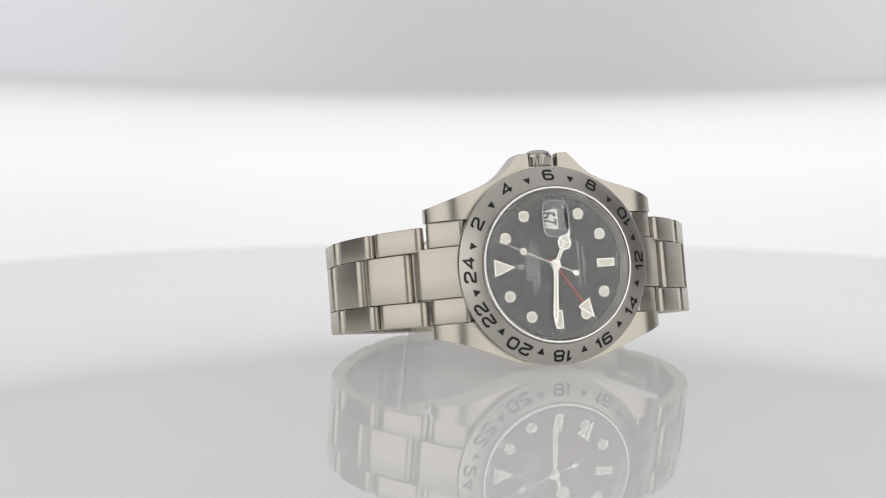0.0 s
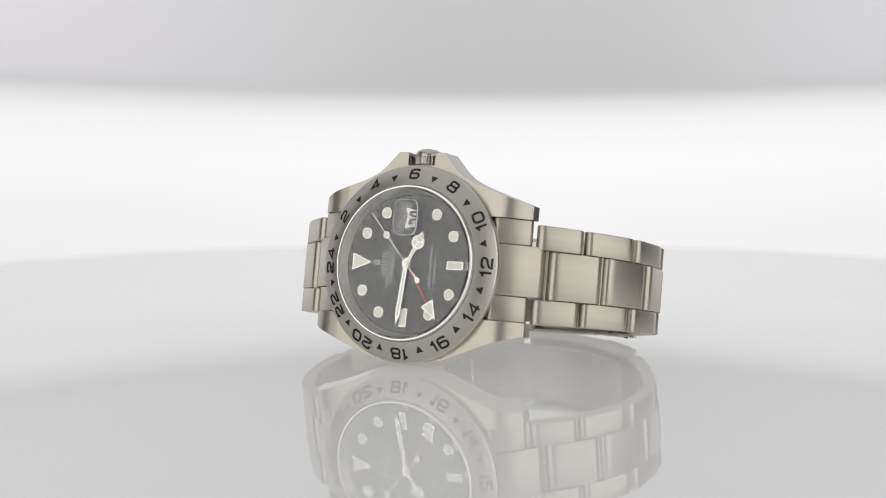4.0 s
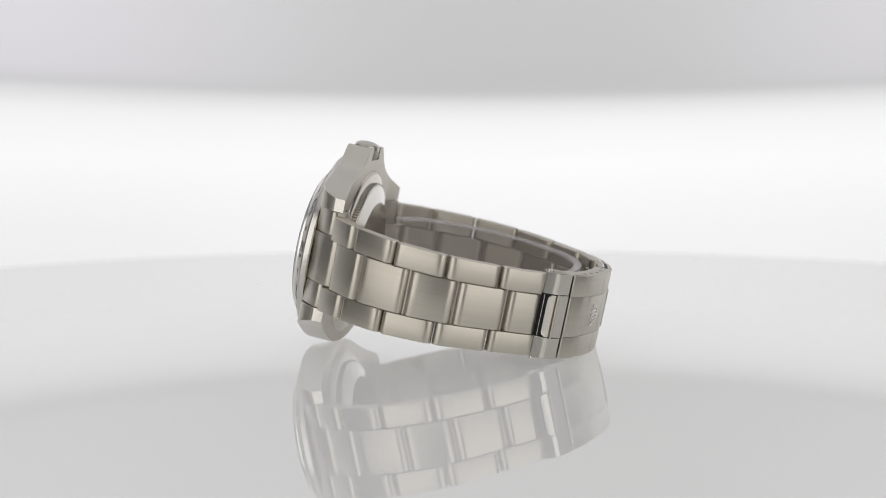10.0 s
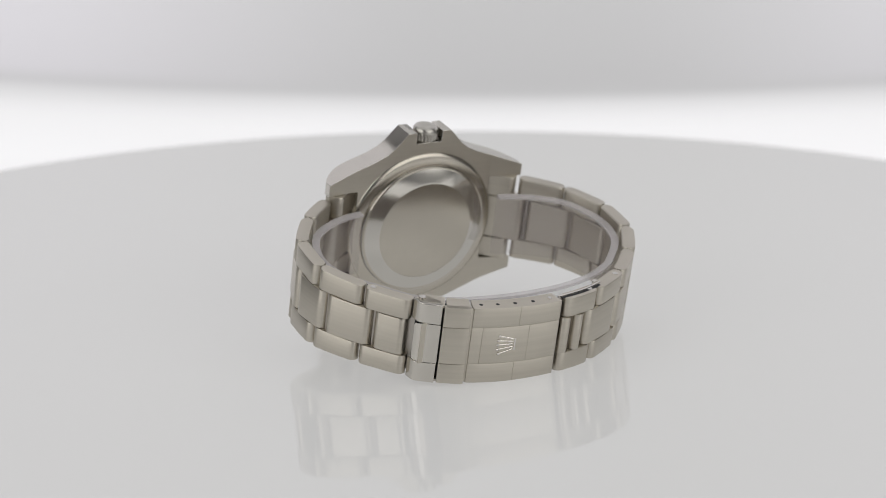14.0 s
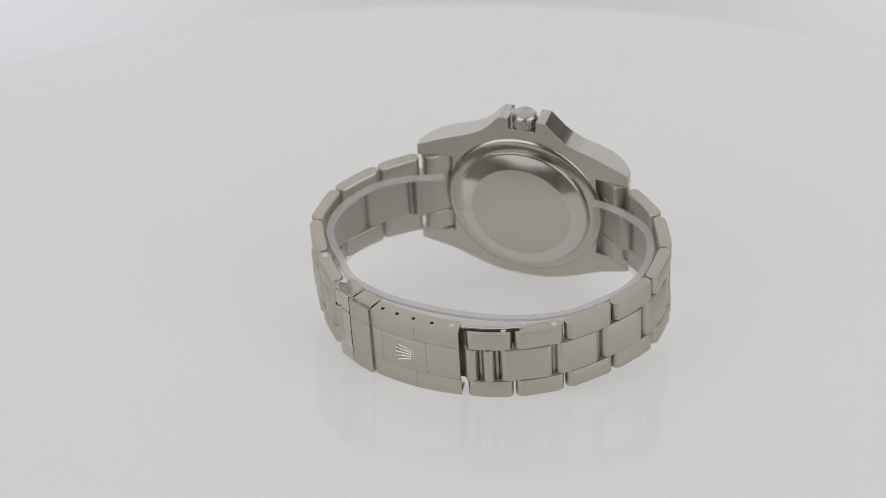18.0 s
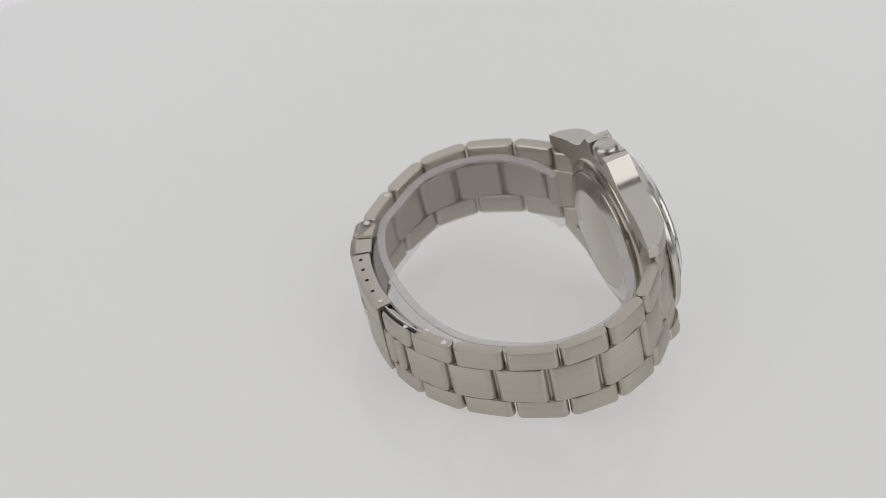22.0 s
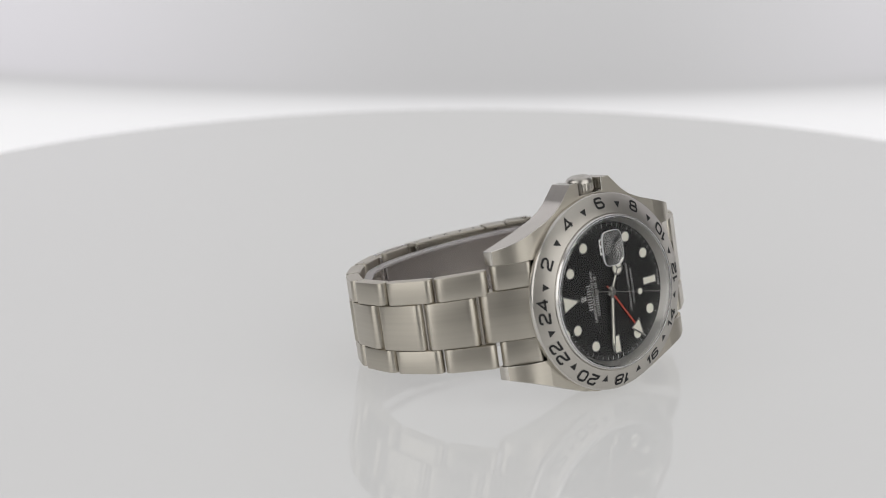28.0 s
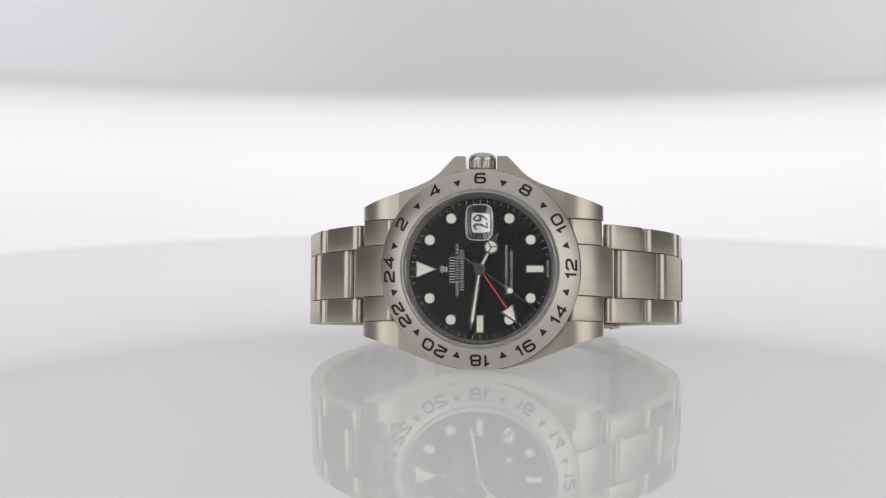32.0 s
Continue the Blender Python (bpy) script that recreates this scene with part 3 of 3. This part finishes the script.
def lettering(name, text, size, mat, parent, m, bold=0.0, wide=1.0, space=1.0):
    """Words in the built-in font as a thin mesh; m places the drawing plane."""
    cu = bpy.data.curves.new(name, "FONT")
    cu.body, cu.size, cu.align_x, cu.align_y, cu.offset, cu.extrude = text, size * MM, "CENTER", "CENTER", bold * MM, 0.01 * MM
    cu.space_character, cu.resolution_u = space, 4
    tmp = bpy.data.objects.new(name, cu)
    scene.collection.objects.link(tmp)
    me = bpy.data.meshes.new_from_object(tmp.evaluated_get(bpy.context.evaluated_depsgraph_get()))
    bpy.data.objects.remove(tmp)
    bpy.data.curves.remove(cu)
    low = [min(v.co[k] for v in me.vertices) for k in (0, 1)]
    high = [max(v.co[k] for v in me.vertices) for k in (0, 1)]
    me.transform(Matrix.Diagonal((wide, 1, 1, 1)) @ Matrix.Translation((-(low[0] + high[0]) / 2, -(low[1] + high[1]) / 2, 0)))
    me.materials.clear()
    me.materials.append(mat)
    ob = new(name, me)
    ob.parent = parent
    ob.matrix_basis = m
    return ob


def dial_text(x, z, y, turn):
    """Pose of a flat text on the dial; turn: degrees counter-clockwise as seen from the front."""
    return Matrix.Translation((x * MM, y * MM, z * MM)) @ FRONT @ Matrix.Rotation(radians(turn), 4, "Z")


D = 1.7       # depth of the dial's face
RISE = 1.75 / 3.67     # slope of the bezel's cone


def on_bezel(a, r, spin):
    """Pose on the bezel's cone at clock angle a: the drawing's up points outwards, or inwards with spin 180."""
    y = 1.75 - (19.65 - r) * RISE - 0.012
    x, z = clock(a, r)
    up = Vector((-math.cos(radians(a)), 0, math.sin(radians(a))))
    tilt = Vector((up.x, RISE, up.z)).normalized()
    side = Vector((-up.z, 0, up.x)).normalized() * -1
    normal = side.cross(tilt)
    if normal.y > 0:
        side, normal = -side, -normal
    m = Matrix((side, tilt, normal)).transposed().to_4x4()
    return Matrix.Translation((x * MM, y * MM, z * MM)) @ m @ Matrix.Rotation(radians(spin), 4, "Z")


def round_loop(x0, y0, x1, y1, r, n=4):
    """A closed line round a rectangle with rounded corners."""
    pts = []
    for cx, cy, a in ((x1 - r, y1 - r, 0), (x0 + r, y1 - r, 90), (x0 + r, y0 + r, 180), (x1 - r, y0 + r, 270)):
        pts += [(cx + r * math.cos(radians(a + 90 * k / n)), cy + r * math.sin(radians(a + 90 * k / n))) for k in range(n + 1)]
    return pts + pts[:1]


# engraved digits as strokes: (half width, strokes) in a box one high
DIGITS = {
    "0": (0.46, [round_loop(-0.46, -0.5, 0.46, 0.5, 0.3)]),
    "1": (0.17, [[(-0.2, 0.27), (0.13, 0.5), (0.13, -0.5)]]),
    "2": (0.46, [[(-0.44, 0.2), (-0.44, 0.32), (-0.38, 0.44), (-0.24, 0.5), (0.26, 0.5), (0.4, 0.44), (0.46, 0.3), (0.46, 0.2), (0.38, 0.06),
                  (0.2, -0.03), (-0.25, -0.16), (-0.41, -0.26), (-0.46, -0.38), (-0.46, -0.5), (0.48, -0.5)]]),
    "4": (0.5, [[(0.22, -0.5), (0.22, 0.5), (-0.5, -0.2), (0.5, -0.2)]]),
    "6": (0.46, [[(0.42, 0.34), (0.36, 0.45), (0.24, 0.5), (-0.22, 0.5), (-0.38, 0.44), (-0.46, 0.28), (-0.46, -0.28), (-0.38, -0.44), (-0.22, -0.5), (0.22, -0.5),
                  (0.38, -0.44), (0.46, -0.3), (0.46, -0.14), (0.38, 0.0), (0.22, 0.06), (-0.46, 0.06)]]),
    "8": (0.46, [round_loop(-0.4, 0.02, 0.4, 0.5, 0.2), round_loop(-0.46, -0.5, 0.46, 0.02, 0.24)]),
}


def stroke(bm, pts, thick):
    """A ribbon of even width along a line, with mitred bends."""
    closed = pts[0] == pts[-1]
    n = len(pts)
    sides = []
    for k, p in enumerate(pts):
        a = Vector(pts[k - 1 if k else (n - 2 if closed else 0)])
        b = Vector(pts[k + 1 if k < n - 1 else (1 if closed else n - 1)])
        p = Vector(p)
        d0, d1 = (p - a), (b - p)
        d0 = d0.normalized() if d0.length > 1e-6 else d1.normalized()
        d1 = d1.normalized() if d1.length > 1e-6 else d0
        t = d0 + d1
        t = t.normalized() if t.length > 1e-3 else d0
        grow = min(1 / max(abs(t.dot(d0)), 0.3), 2.2)
        off = Vector((-t.y, t.x)) * thick / 2 * grow
        sides.append((bm.verts.new((*(p + off), 0)), bm.verts.new((*(p - off), 0))))
    for a, b in zip(sides, sides[1:]):
        bm.faces.new((a[0], a[1], b[1], b[0]))


def engraved_number(text, height, thick, gap):
    bm = bmesh.new()
    total = sum(2 * DIGITS[c][0] for c in text) * height + gap * (len(text) - 1)
    x = -total / 2
    for c in text:
        half, lines = DIGITS[c]
        x += half * height
        for pts in lines:
            stroke(bm, [((x + u * height) * MM, v * height * MM) for u, v in pts], thick * MM)
        x += half * height + gap
    ex = bmesh.ops.extrude_face_region(bm, geom=bm.faces[:])
    bmesh.ops.translate(bm, verts=[g for g in ex["geom"] if isinstance(g, bmesh.types.BMVert)], vec=(0, 0, 0.012 * MM))
    return bm


for hour in range(2, 25, 2):
    inward = hour in (10, 12, 14, 16)
    part("numeral", engraved_number(str(hour), 2.05, 0.47, 0.9), paint_and_gap_black, bezel, m=on_bezel(hour * 15, 17.95, 180 if inward else 0), smooth=False)
for hour in range(1, 24, 2):
    bm = bmesh.new()
    v = [bm.verts.new((x * MM, y * MM, 0)) for x, y in ((-0.76, 0.64), (0.76, 0.64), (0, -0.8))]
    bm.faces.new(v)
    ex = bmesh.ops.extrude_face_region(bm, geom=bm.faces[:])
    bmesh.ops.translate(bm, verts=[g for g in ex["geom"] if isinstance(g, bmesh.types.BMVert)], vec=(0, 0, 0.012 * MM))
    part("bezel_triangle", bm, paint_and_gap_black, bezel, m=on_bezel(hour * 15, 17.45, 0), smooth=False)

# minute track
bm = bmesh.new()
for k in range(60):
    long = k % 5 == 0
    flat(polar(k * 6, [(12.95 if long else 13.1, -0.06), (13.75, -0.06), (13.75, 0.06), (12.95 if long else 13.1, 0.06)]), D - 0.01, 0.02, bm)
part("minute_track", bm, white_print, dial, smooth=False)

# hour markers: white-gold rims filled with cream lume
for k in range(12):
    a = k * 30
    if k == 3:
        continue
    if k == 0:
        rim, fill = polar(a, [(12.75, -1.75), (12.75, 1.75), (8.3, 0)]), polar(a, [(12.5, -1.45), (12.5, 1.45), (8.95, 0)])
    elif k in (6, 9):
        rim, fill = polar(a, [(12.65, -0.82), (12.65, 0.82), (8.95, 0.82), (8.95, -0.82)]), polar(a, [(12.4, -0.6), (12.4, 0.6), (9.2, 0.6), (9.2, -0.6)])
    else:
        x, z = clock(a, 11.5)
        rim = [(x + 1.12 * math.cos(2 * math.pi * i / 32), z + 1.12 * math.sin(2 * math.pi * i / 32)) for i in range(32)]
        fill = [(x + 0.93 * math.cos(2 * math.pi * i / 32), z + 0.93 * math.sin(2 * math.pi * i / 32)) for i in range(32)]
    part("hour_marker", flat(rim, D - 0.22, 0.25), white_gold, dial, smooth=False)
    part("lume_fill", flat(fill, D - 0.24, 0.1), lume, dial, smooth=False)

# date: a white disc under a window, and the lens on the crystal
part("date_window", flat([(-1.25, 7.55), (1.25, 7.55), (1.25, 10.75), (-1.25, 10.75)], D - 0.02, 0.03), date_white, dial, "white date disc showing 29", smooth=False)
lettering("date_numeral", "29", 2.95, paint_and_gap_black, dial, dial_text(0.0, 9.25, D - 0.035, 90), 0.03, 0.92)
bm = bmesh.new()
rings = []
for f, h in [(1.0, -1.101)] + [(v, -1.5 - 0.6 * (1 - v * v)) for v in (0.985, 0.85, 0.7, 0.55, 0.4, 0.25, 0.12, 0.0)]:
    ring = []
    for k in range(48):
        a = 2 * math.pi * k / 48
        c, s = math.cos(a), math.sin(a)
        q = (abs(c) ** 4 + abs(s) ** 4) ** -0.25
        ring.append(bm.verts.new((f * 2.6 * q * c * MM, h * MM, (9.0 + f * 3.45 * q * s) * MM)))
    rings.append(ring)
for p, q in zip(rings, rings[1:]):
    for k in range(48):
        bm.faces.new((p[k], p[(k + 1) % 48], q[(k + 1) % 48], q[k]))
bm.faces.new(rings[0])
bmesh.ops.remove_doubles(bm, verts=bm.verts, dist=1e-7)
lens = part("date_lens", bm, lens_glass, crystal, "domed magnifying lens over the date")
lens.visible_shadow = False
# ring round the lens: the white that its polished edge reflects, as colour
bm = bmesh.new()
rings = []
for f, h in ((1.0, -1.102), (1.0, -1.5), (1.025, -1.5), (1.03, -1.102)):
    ring = []
    for k in range(48):
        c, s = math.cos(2 * math.pi * k / 48), math.sin(2 * math.pi * k / 48)
        q = (abs(c) ** 4 + abs(s) ** 4) ** -0.25
        ring.append(bm.verts.new((f * 2.605 * q * c * MM, h * MM, (9.0 + f * 3.455 * q * s) * MM)))
    rings.append(ring)
for p, q in zip(rings, rings[1:] + rings[:1]):
    for k in range(48):
        bm.faces.new((p[k], p[(k + 1) % 48], q[(k + 1) % 48], q[k]))
part("lens_edge", bm, pale_edge, lens, "pale ring in place of white reflections on the lens edge")

# printed words, and bars for what is not lettered
lettering("printed_words", "SUPERLATIVE CHRONOMETER", 0.72, white_print, dial, dial_text(5.15, -0.15, D - 0.02, 90))
lettering("printed_words", "OFFICIALLY CERTIFIED", 0.72, white_print, dial, dial_text(6.2, -0.15, D - 0.02, 90))
lettering("printed_words", "SWISS   MADE", 0.55, white_print, dial, dial_text(13.3, 0.0, D - 0.02, 90), 0.003)


def print_bars(x, z0, z1, height, words):
    """Plain bars the size of unlettered print; words: how many strokes each word has."""
    bm = bmesh.new()
    total = sum(words) + 0.8 * (len(words) - 1)
    step = (z1 - z0) / total
    z = z0
    for n in words:
        for k in range(n):
            flat([(x - height / 2, z + 0.2 * step), (x + height / 2, z + 0.2 * step), (x + height / 2, z + 0.55 * step), (x - height / 2, z + 0.55 * step)], D - 0.02, 0.02, bm)
            z += step
        z += 0.8 * step
    part("printed_bars", bm, white_print, dial, smooth=False)


print_bars(-5.55, -2.75, 2.6, 1.1, (10,))
print_bars(-4.55, -5.4, 5.1, 0.6, (12, 18, 8))
print_bars(-3.6, -4.2, 3.9, 0.8, (16, 2))
bm = bmesh.new()
for k in range(5):
    a = radians(-40 + 20 * k)
    flat(polar(0, [(7.0, 0.18 * (k - 2) - 0.06), (7.0, 0.18 * (k - 2) + 0.06), (6.85 + 1.1 * math.cos(a), 1.15 * math.sin(a) + 0.07), (6.85 + 1.1 * math.cos(a), 1.15 * math.sin(a) - 0.07)]), D - 0.03, 0.03, bm)
flat(polar(0, [(6.5, -0.45), (6.5, 0.45), (6.85, 0.5), (6.85, -0.5)]), D - 0.03, 0.03, bm)
part("emblem_shape", bm, white_print, dial, smooth=False)


def pointer(name, y, shapes, mat, fills=(), label=""):
    """A pointer drawn towards twelve, turned later; shapes and fills in mm as (along, across)."""
    bm = bmesh.new()
    for pts in shapes:
        flat(polar(0, pts), y, 0.12, bm)
    ob = part(name, bm, mat, watch, label, smooth=False)
    for pts, m2, sub in fills:
        part(sub, flat(polar(0, pts), y - 0.015, 0.05), m2, ob, smooth=False)
    return ob


def ring_pts(u, v, r, n=28):
    return [(u + r * math.cos(2 * math.pi * k / n), v + r * math.sin(2 * math.pi * k / n)) for k in range(n)]


gmt = pointer("day_pointer", D - 0.42, [[(-1.6, -0.16), (-1.6, 0.16), (9.6, 0.16), (9.6, -0.16)], ring_pts(0, 0, 0.9)], red_paint,
              [([(9.3, -1.55), (9.3, 1.55), (13.2, 0)], white_gold, "pointer_tip")],
              label="slim red 24-hour pointer with a triangular tip")
part("tip_lume", flat(polar(0, [(9.55, -1.12), (9.55, 1.12), (12.35, 0)]), D - 0.46, 0.03), lume, gmt, smooth=False)
hour = pointer("hour_pointer", D - 0.6, [[(-0.2, -0.42), (-0.2, 0.42), (3.6, 0.36), (3.6, -0.36)], ring_pts(4.85, 0, 1.45), [(6.0, -0.62), (6.0, 0.62), (8.2, 0.0)], ring_pts(0, 0, 1.1)], white_gold,
               [([(0.9, -0.17), (0.9, 0.17), (3.4, 0.15), (3.4, -0.15)], lume, "lume_fill"), (ring_pts(4.85, 0, 1.1), lume, "lume_fill")],
               label="white-gold hour pointer with a round lume window")
bm = bmesh.new()
for k in range(3):
    c, s = math.cos(math.radians(60 + 120 * k)), math.sin(math.radians(60 + 120 * k))
    flat(polar(0, [(4.85 - s * 0.12, c * 0.12), (4.85 + s * 0.12, -c * 0.12), (4.85 + 1.25 * c + s * 0.12, 1.25 * s - c * 0.12), (4.85 + 1.25 * c - s * 0.12, 1.25 * s + c * 0.12)]), D - 0.635, 0.03, bm)
part("window_spokes", bm, white_gold, hour, smooth=False)
minute = pointer("minute_pointer", D - 0.78, [[(-0.2, -0.45), (-0.2, 0.45), (10.3, 0.55), (12.3, 0.0), (10.3, -0.55)], ring_pts(0, 0, 1.0)], white_gold,
                 [([(1.3, -0.15), (1.3, 0.15), (10.1, 0.24), (10.9, 0.0), (10.1, -0.24)], lume, "lume_fill")], label="white-gold baton minute pointer filled with lume")
second = pointer("second_pointer", D - 0.98, [[(-3.9, -0.09), (-3.9, 0.09), (13.4, 0.05), (13.4, -0.05)], ring_pts(7.35, 0, 0.72), ring_pts(-4.4, 0, 0.6), ring_pts(0, 0, 0.75)], white_gold,
                 [(ring_pts(7.35, 0, 0.55), lume, "lume_fill")], label="thin second pointer with a lume dot and round tail")
part("centre_cap", disc(0, 0, 0.45, D - 1.15, 0.3), steel_polished, watch)


def turned(a):
    """A pointer's pose in the watch at clock angle a."""
    return Matrix.Rotation(radians(-a) * -1, 4, "Y")


gmt.matrix_basis = turned(235.5)
hour.matrix_basis = turned(117.0)

# ---- winding crown ----
bm = bmesh.new()
n = 96
rings = []
for r, z, amp in ((1.6, 19.2, 0), (2.35, 20.1, 0), (2.6, 20.45, 0.12), (2.62, 21.8, 0.12), (2.72, 21.95, 0), (2.68, 22.6, 0), (2.35, 23.1, 0), (1.6, 23.45, 0), (0.6, 23.6, 0)):
    rings.append([bm.verts.new(((r + amp * (1 if k % 4 < 2 else -1)) * math.cos(2 * math.pi * k / n) * MM,
                                (6.0 + (r + amp * (1 if k % 4 < 2 else -1)) * math.sin(2 * math.pi * k / n)) * MM, z * MM)) for k in range(n)])
for p, q in zip(rings, rings[1:]):
    for k in range(n):
        bm.faces.new((p[k], p[(k + 1) % n], q[(k + 1) % n], q[k]))
bm.faces.new(rings[0])
bm.faces.new(rings[-1])
part("winding_crown", bm, steel_crown, watch, "fluted polished steel winding crown")


def motions():
    steps = [k * 0.25 for k in range(127)] + [31.6, 31.7, 31.8, 31.9, 32.0]
    walk(turntable, [(t, table_pose(t)) for t in steps])
    walk(watch, [(t, table_pose(t) @ WATCH_ON_TABLE) for t in steps])

    walk(second, [(t, turned(24 + 6 * t)) for t in range(33)])
    walk(minute, [(t, turned(275.1 + 0.1 * t)) for t in (0, 16, 32)])


motions()
